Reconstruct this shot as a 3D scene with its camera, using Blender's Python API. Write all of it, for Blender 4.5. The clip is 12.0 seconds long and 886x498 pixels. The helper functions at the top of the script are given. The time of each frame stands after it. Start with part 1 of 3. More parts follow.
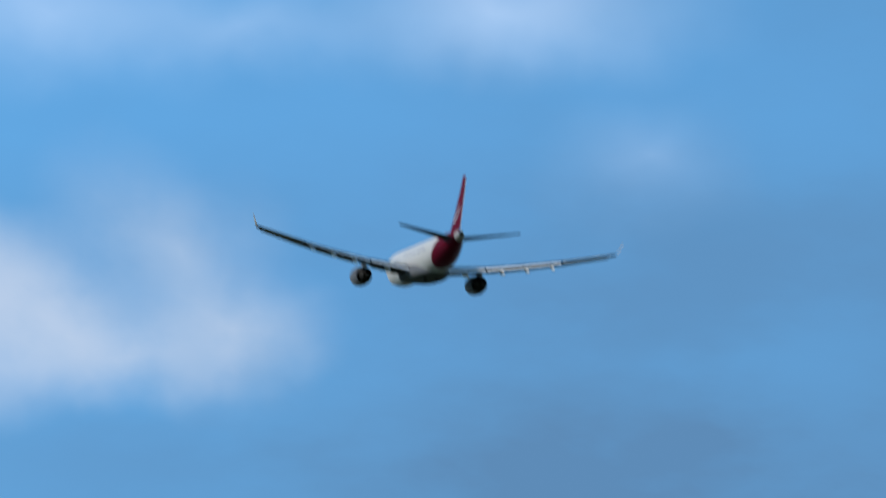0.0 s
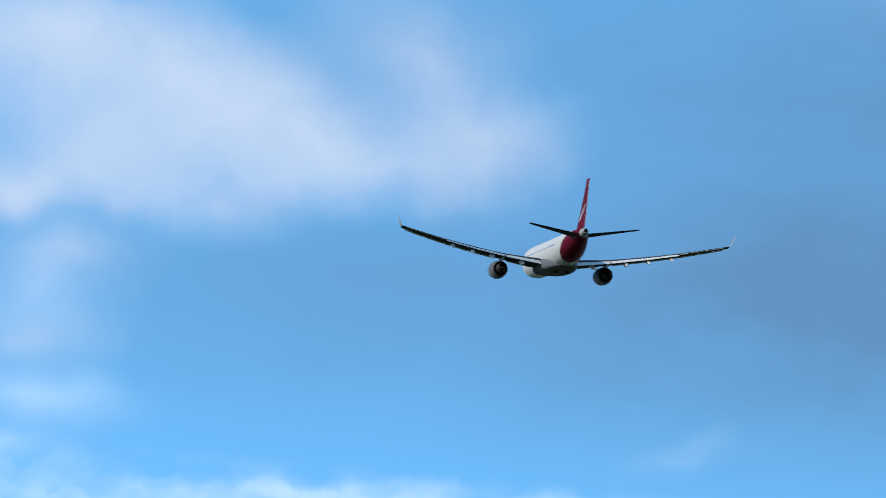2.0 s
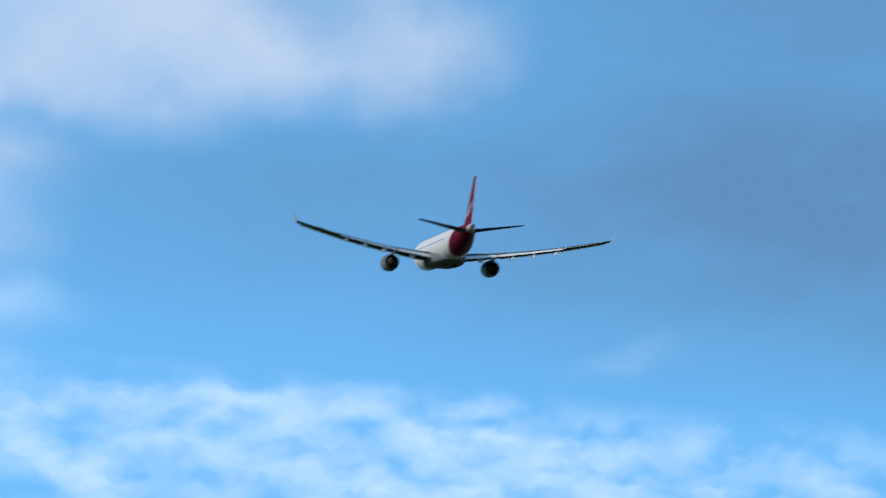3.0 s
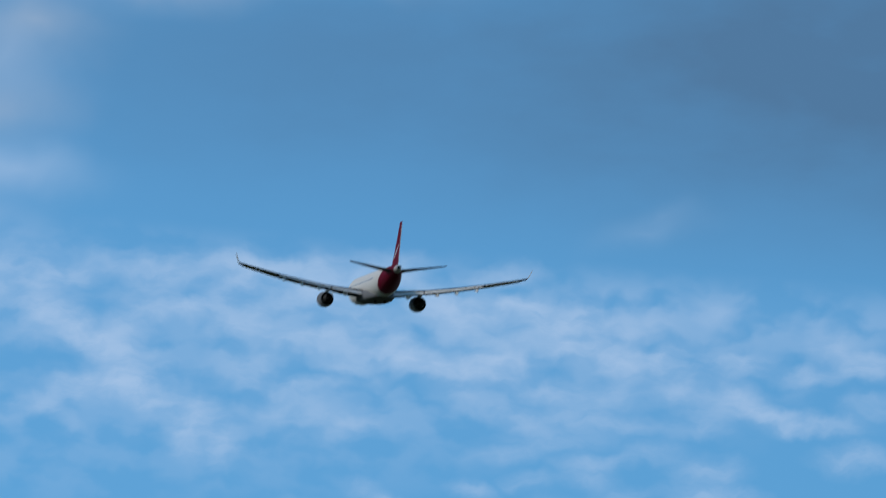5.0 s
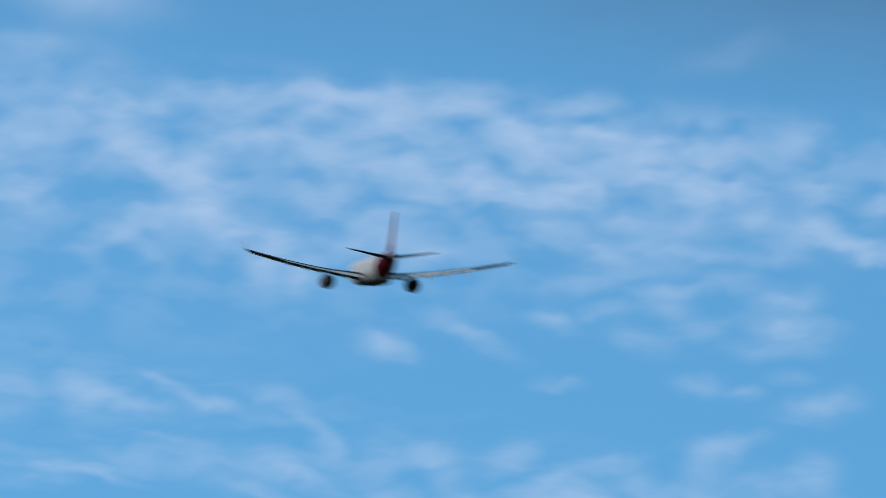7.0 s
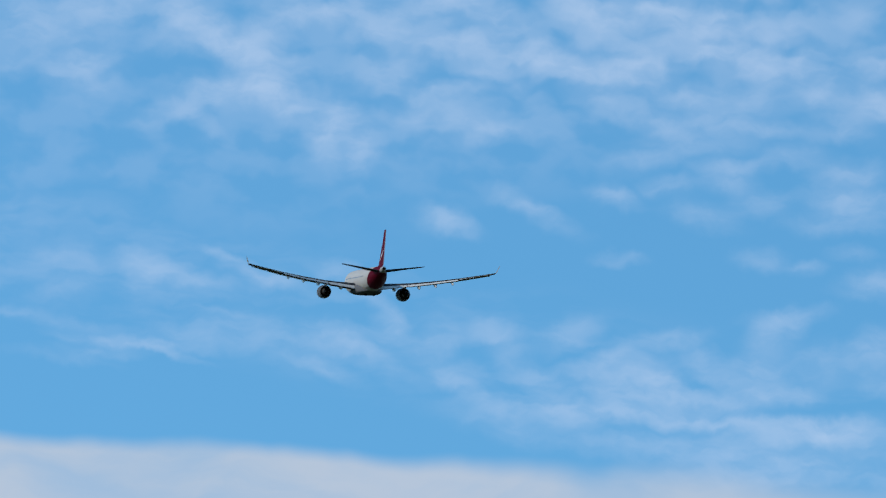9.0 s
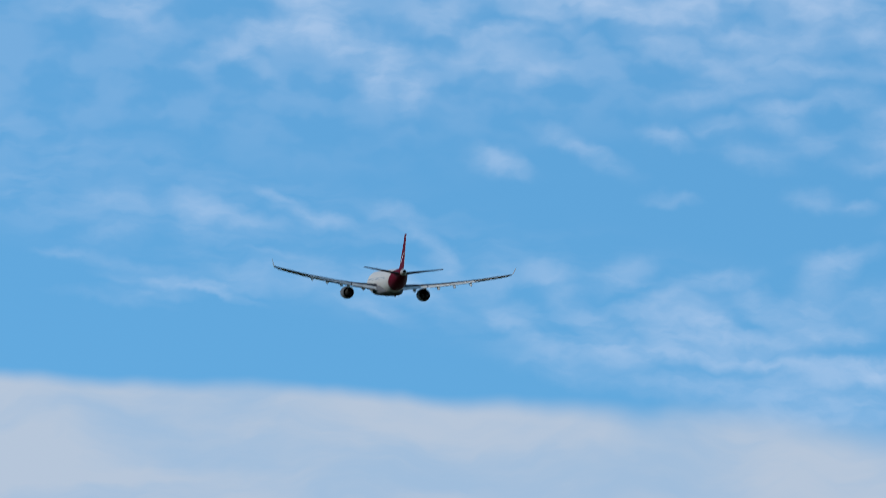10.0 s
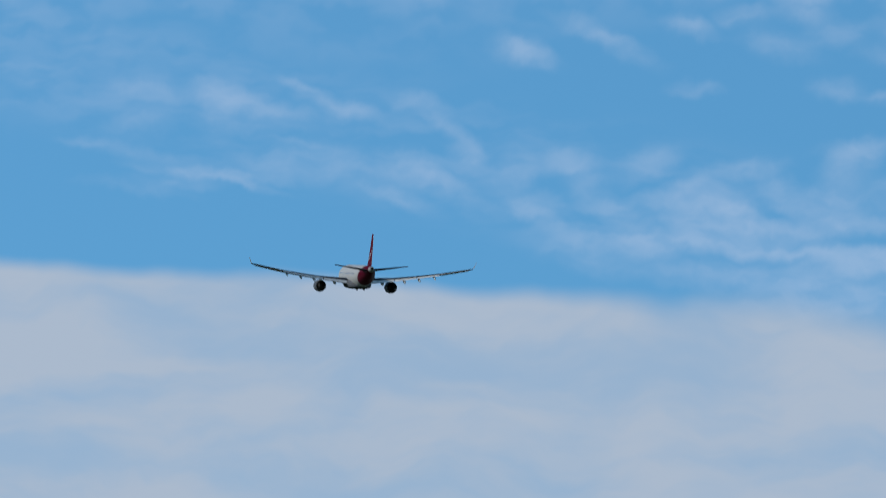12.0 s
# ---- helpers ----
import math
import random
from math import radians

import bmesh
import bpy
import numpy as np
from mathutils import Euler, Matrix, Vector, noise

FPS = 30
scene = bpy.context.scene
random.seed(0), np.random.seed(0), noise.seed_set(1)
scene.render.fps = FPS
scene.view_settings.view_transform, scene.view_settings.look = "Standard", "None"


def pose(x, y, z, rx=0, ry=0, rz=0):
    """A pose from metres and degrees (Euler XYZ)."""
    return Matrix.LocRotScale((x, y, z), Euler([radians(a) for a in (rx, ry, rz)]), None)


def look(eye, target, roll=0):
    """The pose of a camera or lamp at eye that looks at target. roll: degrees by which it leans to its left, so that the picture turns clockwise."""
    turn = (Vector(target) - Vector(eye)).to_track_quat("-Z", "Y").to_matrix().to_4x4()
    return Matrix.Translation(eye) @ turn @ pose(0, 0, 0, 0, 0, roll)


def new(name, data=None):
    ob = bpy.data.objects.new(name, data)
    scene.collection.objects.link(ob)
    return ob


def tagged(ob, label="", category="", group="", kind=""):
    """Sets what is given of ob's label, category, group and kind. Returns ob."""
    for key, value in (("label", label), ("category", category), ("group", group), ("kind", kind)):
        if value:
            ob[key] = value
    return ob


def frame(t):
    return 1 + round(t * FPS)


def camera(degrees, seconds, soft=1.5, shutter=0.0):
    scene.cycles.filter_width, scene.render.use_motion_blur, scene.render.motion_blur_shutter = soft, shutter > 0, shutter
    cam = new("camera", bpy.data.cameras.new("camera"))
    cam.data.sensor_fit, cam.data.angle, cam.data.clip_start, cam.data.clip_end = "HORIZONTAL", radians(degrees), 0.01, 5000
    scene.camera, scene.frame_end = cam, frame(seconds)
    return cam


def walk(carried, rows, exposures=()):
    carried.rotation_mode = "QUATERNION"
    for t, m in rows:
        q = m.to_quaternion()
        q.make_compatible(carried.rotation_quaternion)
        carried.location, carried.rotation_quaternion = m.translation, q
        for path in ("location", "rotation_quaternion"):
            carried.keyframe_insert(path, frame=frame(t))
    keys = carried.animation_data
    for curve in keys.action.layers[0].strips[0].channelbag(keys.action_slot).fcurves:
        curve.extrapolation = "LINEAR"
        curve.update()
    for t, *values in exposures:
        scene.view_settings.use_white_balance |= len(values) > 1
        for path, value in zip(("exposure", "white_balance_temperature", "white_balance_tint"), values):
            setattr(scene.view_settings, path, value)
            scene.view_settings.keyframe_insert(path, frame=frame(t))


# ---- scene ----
FOV = 5.13
cam = camera(FOV, 12.0, soft=0.5, shutter=1.0)

# seconds, pan to the left and tilt up in degrees; a long lens held by hand on the ground
AIM = [
    (0, -1.9185, 20.4596), (0.5, -1.2601, 20.3815), (1, -1.3065, 20.1921), (1.5, -0.9239, 19.9748),
    (2, -0.3706, 19.3541), (2.4, -0.1505, 18.9193), (2.5, -0.3074, 18.8532), (2.7, -0.6248, 18.8474),
    (4.3, -0.8416, 18.2399), (4.5, -0.6378, 18.1891), (5, -0.5765, 18.0341), (5.5, -0.5188, 17.8560),
    (5.8, -0.4666, 17.6805), (6, -0.4550, 17.3000), (6.5, -0.1985, 16.9509), (6.9, -0.3915, 17.0495),
    (7, -0.1047, 17.0450), (7.5, 0.2427, 16.8447), (7.7, 0.2882, 16.6731), (9.3, 0.2685, 16.2177),
    (9.5, 0.3554, 16.1534), (10, 0.5846, 15.9809), (10.5, 0.6832, 15.7345), (11, 0.7861, 15.5607),
    (11.4, 0.8392, 15.6023), (11.5, 0.7356, 15.5769), (12, 0.7312, 15.3410),
]
STOPS = [(0.0, 1.02), (1.0, 1.11), (2.0, 1.2), (2.7, 1.19), (4.3, 0.63), (5.6, 0.56), (6.5, 0.63), (7.7, 0.6), (9.3, 0.62), (10.8, 0.62), (11.5, 0.44), (12.0, 0.42)]
# how fast the aim shakes at some of these times, in degrees a frame: pan to the left, tilt up
SHAKE = {0.0: (0.027, 0.01), 0.5: (0.0, 0.003), 1.0: (0.003, 0.003), 1.5: (0.02, 0.0), 2.0: (0.003, -0.02), 2.5: (-0.066, 0.0), 4.5: (0.003, 0.002), 5.0: (0.0, 0.0), 5.5: (0.0, 0.0), 6.0: (0.0, -0.003),
         6.5: (0.03, 0.0), 7.0: (0.072, 0.0), 7.5: (0.0, 0.0), 9.5: (0.003, 0.0), 10.0: (0.003, 0.0), 10.5: (0.0, 0.0), 11.0: (0.0, -0.013), 11.5: (-0.03, 0.003), 12.0: (0.003, -0.02)}
path = []
for t, pan, tilt in AIM:
    dp, dt = SHAKE.get(t, (0.0, 0.0))
    for n in (-1, 0, 1) if t in SHAKE else (0,):
        if 0 <= t + n / FPS <= 12.0:
            path.append((t + n / FPS, pose(0, 0, 1.7, 90 + tilt + n * dt, 0, pan + n * dp)))
walk(cam, path, STOPS)

# ---- light ----
SUN_AZ, SUN_EL = -82.0, 32.0          # clockwise from +Y, and above the horizon
sun_way = Vector((math.sin(radians(SUN_AZ)) * math.cos(radians(SUN_EL)), math.cos(radians(SUN_AZ)) * math.cos(radians(SUN_EL)), math.sin(radians(SUN_EL))))
sun = new("sun", bpy.data.lights.new("sun", "SUN"))
sun.data.energy, sun.data.angle, sun.data.color = 2.0, radians(1.0), (1.0, 0.95, 0.88)
sun.matrix_world = look(sun_way * 100, (0, 0, 0))

world = bpy.data.worlds.new("sky")
scene.world = world
world.cycles.sampling_method, world.cycles.sample_map_resolution = "MANUAL", 256
world.use_nodes = True
WN, WL = world.node_tree.nodes, world.node_tree.links
WN.clear()


def put(sock, value):
    if isinstance(value, bpy.types.NodeSocket):
        WL.new(value, sock)
    else:
        sock.default_value = value


def calc(op, a, b=0.0, c=0.0, clamp=False):
    n = WN.new("ShaderNodeMath")
    n.operation, n.use_clamp = op, clamp
    for sock, value in zip(n.inputs, (a, b, c)):
        put(sock, value)
    return n.outputs[0]


def vcalc(op, a, b=(0, 0, 0)):
    n = WN.new("ShaderNodeVectorMath")
    n.operation = op
    put(n.inputs[0], a)
    if op == "SCALE":
        put(n.inputs["Scale"], b)
    else:
        put(n.inputs[1], b)
    return n.outputs[0]


def ramp(value, lo, hi, a=0.0, b=1.0):
    n = WN.new("ShaderNodeMapRange")
    n.interpolation_type = "SMOOTHSTEP"
    for key, v in (("Value", value), ("From Min", lo), ("From Max", hi), ("To Min", a), ("To Max", b)):
        put(n.inputs[key], v)
    return n.outputs["Result"]


def grain(vector, scale, detail, rough, stretch=(1, 1, 1), turn=0.0, shift=(0, 0, 0)):
    m = WN.new("ShaderNodeMapping")
    m.inputs["Scale"].default_value = stretch
    m.inputs["Rotation"].default_value = (0, 0, radians(turn))
    m.inputs["Location"].default_value = shift
    WL.new(vector, m.inputs["Vector"])
    n = WN.new("ShaderNodeTexNoise")
    n.inputs["Scale"].default_value, n.inputs["Detail"].default_value, n.inputs["Roughness"].default_value = scale, detail, rough
    WL.new(m.outputs[0], n.inputs["Vector"])
    return n


def mix(fac, a, b):
    n = WN.new("ShaderNodeMix")
    n.data_type = "RGBA"
    put(n.inputs[0], fac)
    put(n.inputs[6], a)
    put(n.inputs[7], b)
    return n.outputs[2]


# the sky's own bearings: degrees to the right of +Y, degrees above the horizon
tex = WN.new("ShaderNodeTexCoord")
sep = WN.new("ShaderNodeSeparateXYZ")
WL.new(vcalc("NORMALIZE", tex.outputs["Generated"]), sep.inputs[0])
bearing = calc("MULTIPLY", calc("ARCTAN2", sep.outputs[0], sep.outputs[1]), 57.29578)
height = calc("MULTIPLY", calc("ARCSINE", sep.outputs[2]), 57.29578)
com = WN.new("ShaderNodeCombineXYZ")
WL.new(bearing, com.inputs[0])
WL.new(height, com.inputs[1])
flat = com.outputs[0]


def warped(amount, scale, detail, rough):
    n = grain(flat, scale, detail, rough)
    push = vcalc("SCALE", vcalc("SUBTRACT", n.outputs["Color"], (0.5, 0.5, 0.5)), amount)
    return vcalc("ADD", flat, vcalc("MULTIPLY", push, (1, 1, 0)))


def puffs(vector, rows, gain=1.6):
    """Soft cloud masses: bearing, height, half width, half height, lean, density."""
    total = 0.0
    for u, v, w, h, lean, density in rows:
        m = WN.new("ShaderNodeMapping")
        m.vector_type = "TEXTURE"
        m.inputs["Location"].default_value = (u, v, 0)
        m.inputs["Rotation"].default_value = (0, 0, radians(lean))
        m.inputs["Scale"].default_value = (w * PUFF, h * PUFF, 1)
        WL.new(vector, m.inputs["Vector"])
        g = WN.new("ShaderNodeTexGradient")
        g.gradient_type = "QUADRATIC_SPHERE"
        WL.new(m.outputs[0], g.inputs["Vector"])
        total = calc("MULTIPLY_ADD", g.outputs["Fac"], density * gain, total)
    return total


def lumps(vector, rows, gain=0.72, spread=1.78):
    """Rounded cloudlets with soft rims: the rows as in puffs()."""
    total = 0.0
    for u, v, w, h, lean, density in rows:
        m = WN.new("ShaderNodeMapping")
        m.vector_type = "TEXTURE"
        m.inputs["Location"].default_value = (u, v, 0)
        m.inputs["Rotation"].default_value = (0, 0, radians(lean))
        m.inputs["Scale"].default_value = (w * spread, h * spread, 1)
        WL.new(vector, m.inputs["Vector"])
        far = WN.new("ShaderNodeVectorMath")
        far.operation = "LENGTH"
        WL.new(m.outputs[0], far.inputs[0])
        total = calc("ADD", total, ramp(far.outputs["Value"], 1.0, 0.0, 0.0, density * gain))
    return total


def fill(amount, rate, most):
    """How much of the sky a thickness of cloud hides: it saturates softly."""
    return calc("MULTIPLY", calc("SUBTRACT", 1.0, calc("EXPONENT", calc("MULTIPLY", amount, -rate))), most)


PUFF = 1.6
SKY_STRENGTH = 0.094
SKY_TINT = (0.555, 1.0, 1.075)
THIN_COLOUR = (3.75, 4.65, 6.1, 1)
BIG_COLOUR = (2.94, 3.48, 4.38, 1)
BANK_COLOUR = (3.2, 3.88, 4.85, 1)
SHADE_COLOUR = (0.58, 1.36, 2.5, 1)
CUMULUS = [
    (-1.21, 20.27, 1.05, 0.39, -12, 0.8), (-1.98, 20.55, 0.84, 0.36, 0, 0.75), (-0.41, 19.93, 0.63, 0.29, -15, 0.55),
    (0.60, 20.01, 0.52, 0.31, 0, 0.6), (0.22, 20.44, 0.66, 0.43, -30, 0.3), (-1.83, 19.80, 0.63, 0.26, 0, 0.45),
    (-1.10, 19.65, 0.90, 0.20, 0, 0.3), (-2.32, 19.66, 0.28, 0.16, 0, 0.5), (0.01, 19.82, 0.77, 0.23, -10, 0.35),
    (-1.66, 20.03, 0.91, 0.36, 0, 0.45), (-0.90, 20.01, 0.59, 0.26, 0, 0.4), (-2.24, 19.69, 0.35, 0.20, 0, 0.45),
    (-1.89, 19.30, 0.45, 0.16, 0, 0.22), (-2.23, 18.84, 0.48, 0.23, 0, 0.2),
]
VEIL = [
    (2.33, 21.84, 1.06, 0.36, 0, 0.42), (-0.53, 21.85, 1.16, 0.39, 0, 0.3), (3.20, 20.95, 0.53, 0.33, 0, 0.13),
    (0.74, 21.77, 0.71, 0.23, 0, 0.15), (-2.12, 18.48, 0.55, 0.15, 0, 0.2), (-2.25, 18.18, 0.41, 0.13, 0, 0.2),
    (1.84, 18.13, 0.38, 0.10, 0, 0.08), (-1.98, 18.46, 0.45, 0.20, 0, 0.16), (-2.13, 19.15, 0.49, 0.39, 0, 0.2),
    (1.95, 18.21, 0.31, 0.08, 0, 0.05),
]
CLOUDLETS_A = [
    (-2.50, 18.21, 0.17, 0.07, 0, 0.3), (-2.87, 18.07, 0.14, 0.10, 0, 0.25), (-2.11, 17.95, 0.41, 0.13, 0, 0.25),
    (-2.63, 17.95, 0.21, 0.08, 0, 0.35), (0.05, 17.94, 0.34, 0.07, 0, 0.3), (-0.39, 17.93, 0.24, 0.06, 0, 0.5),
    (-0.84, 17.93, 0.41, 0.10, 0, 0.3), (-1.32, 17.91, 0.38, 0.08, 0, 0.3), (-0.57, 17.90, 0.21, 0.10, 0, 0.35),
    (0.26, 17.89, 0.21, 0.07, 15, 0.45), (0.95, 17.88, 0.21, 0.05, 5, 0.4), (-0.08, 17.86, 0.24, 0.08, 0, 0.5),
    (-1.75, 17.86, 0.21, 0.06, 5, 0.4), (-2.04, 17.85, 0.27, 0.13, 0, 0.3), (-1.15, 17.80, 0.17, 0.11, 10, 0.4),
]
CLOUDLETS_B = [
    (-0.39, 17.76, 0.17, 0.08, 10, 0.5), (0.50, 17.76, 0.17, 0.11, -30, 0.5), (-0.77, 17.75, 0.17, 0.09, 25, 0.5),
    (-2.35, 17.74, 0.22, 0.10, 0, 0.55), (-0.15, 17.73, 0.21, 0.10, 0, 0.45), (1.08, 17.71, 0.14, 0.05, 0, 0.55),
    (0.81, 17.70, 0.24, 0.07, 0, 0.45), (-1.80, 17.69, 0.21, 0.10, -20, 0.35), (-2.80, 17.68, 0.14, 0.13, 0, 0.3),
    (-1.01, 17.68, 0.17, 0.05, 8, 0.6), (2.25, 17.65, 0.17, 0.06, 0, 0.25), (0.12, 17.65, 0.14, 0.07, -10, 0.55),
    (1.12, 17.63, 0.27, 0.08, 0, 0.4), (1.36, 17.63, 0.21, 0.07, 0, 0.4), (-2.59, 17.62, 0.31, 0.10, 0, 0.35),
]
CLOUDLETS_C = [
    (-0.57, 17.62, 0.21, 0.08, 0, 0.45), (-1.30, 17.61, 0.14, 0.09, 0, 0.5), (0.71, 17.60, 0.21, 0.10, -20, 0.55),
    (-1.90, 17.59, 0.21, 0.11, 0, 0.35), (1.80, 17.59, 0.17, 0.07, 0, 0.35), (-0.70, 17.57, 0.17, 0.08, 0, 0.3),
    (-1.66, 17.56, 0.26, 0.08, -25, 0.6), (1.53, 17.54, 0.21, 0.10, -20, 0.5), (-0.02, 17.52, 0.21, 0.07, -5, 0.55),
    (-0.29, 17.50, 0.17, 0.07, 0, 0.55), (1.25, 17.50, 0.17, 0.10, 0, 0.45), (-1.42, 17.48, 0.22, 0.09, -15, 0.6),
    (-2.42, 17.46, 0.24, 0.10, 0, 0.3), (-2.86, 17.45, 0.17, 0.11, 0, 0.35), (0.36, 17.44, 0.21, 0.07, -8, 0.7),
]
CLOUDLETS_D = [
    (1.49, 17.43, 0.21, 0.07, -10, 0.55), (3.02, 17.43, 0.21, 0.10, -20, 0.5), (1.94, 17.41, 0.10, 0.05, 20, 0.6),
    (0.09, 17.40, 0.24, 0.06, 0, 0.5), (-0.57, 17.39, 0.24, 0.07, 5, 0.4), (0.94, 17.38, 0.21, 0.10, 0, 0.65),
    (2.35, 17.37, 0.21, 0.08, 0, 0.55), (-2.48, 17.37, 0.17, 0.06, 5, 0.5), (0.77, 17.35, 0.21, 0.07, 0, 0.45),
    (-1.29, 17.35, 0.21, 0.08, -10, 0.3), (1.70, 17.35, 0.15, 0.08, 0, 0.65), (0.50, 17.34, 0.17, 0.06, -10, 0.5),
    (1.97, 17.33, 0.15, 0.05, -10, 0.5), (3.19, 17.33, 0.14, 0.07, 0, 0.5), (2.82, 17.28, 0.21, 0.05, 0, 0.55),
]
CLOUDLETS_E = [
    (-0.60, 17.27, 0.21, 0.06, 0, 0.3), (-1.46, 17.25, 0.38, 0.10, 0, 0.3), (-2.42, 17.25, 0.21, 0.10, -15, 0.35),
    (-1.56, 17.24, 0.27, 0.07, 8, 0.45), (-0.29, 17.22, 0.21, 0.07, 15, 0.45), (-1.32, 17.22, 0.21, 0.07, -15, 0.55),
    (0.67, 17.21, 0.21, 0.08, -20, 0.35), (1.11, 17.20, 0.24, 0.07, 0, 0.35), (2.00, 17.20, 0.15, 0.06, -10, 0.55),
    (1.52, 17.17, 0.27, 0.08, 0, 0.4), (2.35, 17.16, 0.17, 0.07, -15, 0.6), (-0.94, 17.14, 0.17, 0.08, -20, 0.4),
    (-1.18, 17.14, 0.12, 0.08, -20, 0.45), (-1.90, 17.12, 0.21, 0.06, 10, 0.4), (3.19, 17.10, 0.14, 0.07, 0, 0.35),
]
CLOUDLETS_F = [
    (-0.39, 17.08, 0.24, 0.06, 0, 0.3), (0.98, 17.07, 0.21, 0.07, -20, 0.35), (-1.76, 17.07, 0.14, 0.05, -30, 0.3),
    (2.54, 17.07, 0.17, 0.05, -20, 0.55), (2.21, 17.06, 0.17, 0.07, 0, 0.4), (-0.12, 17.04, 0.17, 0.08, -20, 0.3),
    (1.32, 17.04, 0.24, 0.07, 0, 0.35), (1.66, 17.00, 0.21, 0.05, 0, 0.35), (2.81, 17.00, 0.28, 0.05, -5, 0.6),
    (0.09, 17.00, 0.21, 0.05, -5, 0.4), (-1.01, 16.98, 0.14, 0.10, 0, 0.3), (2.14, 16.97, 0.21, 0.05, 0, 0.3),
    (-0.87, 16.95, 0.17, 0.15, -25, 0.55), (1.28, 16.91, 0.27, 0.05, 0, 0.4), (-0.74, 16.88, 0.10, 0.10, 0, 0.3),
]
CLOUDLETS_G = [
    (0.94, 16.84, 0.21, 0.04, 0, 0.35), (1.86, 16.84, 0.21, 0.05, 0, 0.35), (3.08, 16.80, 0.21, 0.08, 0, 0.5),
    (1.49, 16.79, 0.21, 0.04, 0, 0.4), (2.20, 16.74, 0.19, 0.07, 0, 0.5), (1.45, 16.71, 0.14, 0.06, 0, 0.4),
    (1.08, 16.68, 0.14, 0.05, 0, 0.35), (0.77, 16.62, 0.14, 0.05, -15, 0.45), (0.15, 16.60, 0.21, 0.05, -20, 0.3),
    (2.20, 16.59, 0.26, 0.07, -5, 0.6), (1.66, 16.58, 0.17, 0.07, 0, 0.3), (0.36, 16.50, 0.21, 0.05, -25, 0.25),
    (1.31, 16.50, 0.21, 0.07, -10, 0.3), (-0.29, 16.49, 0.14, 0.07, -10, 0.35), (2.13, 16.46, 0.27, 0.06, 0, 0.35),
]
CLOUDLETS_H = [
    (-0.19, 16.46, 0.14, 0.05, -20, 0.35), (-1.62, 16.29, 0.10, 0.03, -20, 0.35), (-2.57, 16.28, 0.21, 0.08, -10, 0.25),
    (2.20, 16.28, 0.14, 0.04, 0, 0.25), (0.80, 16.27, 0.14, 0.04, 0, 0.25), (1.65, 16.25, 0.14, 0.06, 0, 0.3),
    (-2.10, 16.23, 0.14, 0.07, -15, 0.4), (1.92, 16.20, 0.10, 0.04, 0, 0.3), (-0.87, 16.19, 0.17, 0.06, -15, 0.35),
    (-1.43, 16.19, 0.17, 0.05, -15, 0.45), (-1.86, 16.17, 0.24, 0.06, -15, 0.4), (-1.24, 16.13, 0.14, 0.04, -20, 0.3),
    (2.37, 16.11, 0.21, 0.08, 10, 0.45), (-1.99, 16.10, 0.21, 0.06, 0, 0.25), (-2.54, 16.08, 0.21, 0.07, 10, 0.25),
]
CLOUDLETS_I = [
    (-0.67, 16.03, 0.14, 0.04, -30, 0.3), (-2.85, 15.95, 0.17, 0.03, 0, 0.2), (1.79, 15.92, 0.21, 0.05, 5, 0.35),
    (-2.51, 15.88, 0.34, 0.04, -8, 0.2), (-0.56, 15.87, 0.09, 0.10, 40, 0.4), (0.49, 15.83, 0.17, 0.08, 20, 0.4),
    (-1.34, 15.83, 0.27, 0.10, -15, 0.3), (1.72, 15.82, 0.17, 0.10, 30, 0.4), (1.10, 15.81, 0.19, 0.05, 5, 0.45),
    (-1.79, 15.81, 0.24, 0.07, -5, 0.35), (0.08, 15.80, 0.15, 0.08, -30, 0.4), (-0.90, 15.80, 0.17, 0.08, -20, 0.35),
    (-2.40, 15.79, 0.21, 0.03, -8, 0.25), (-0.32, 15.77, 0.15, 0.08, 15, 0.4), (-2.16, 15.76, 0.24, 0.03, -10, 0.3),
]
CLOUDLETS_J = [
    (-2.00, 15.76, 0.27, 0.03, -8, 0.3), (-2.34, 15.72, 0.24, 0.03, -6, 0.25), (2.33, 15.72, 0.14, 0.11, 20, 0.5),
    (-0.70, 15.70, 0.21, 0.06, -25, 0.3), (1.27, 15.70, 0.12, 0.08, -40, 0.35), (-1.92, 15.70, 0.21, 0.02, -12, 0.3),
    (-2.57, 15.69, 0.27, 0.03, -8, 0.2), (0.70, 15.67, 0.17, 0.06, 20, 0.4), (2.02, 15.66, 0.17, 0.10, 0, 0.3),
    (-1.00, 15.64, 0.21, 0.04, -20, 0.3), (-0.26, 15.60, 0.17, 0.07, 0, 0.3), (1.61, 15.60, 0.21, 0.08, 0, 0.45),
    (0.29, 15.57, 0.21, 0.07, -25, 0.4), (1.03, 15.57, 0.21, 0.07, -30, 0.5), (1.37, 15.57, 0.21, 0.05, -20, 0.35),
]
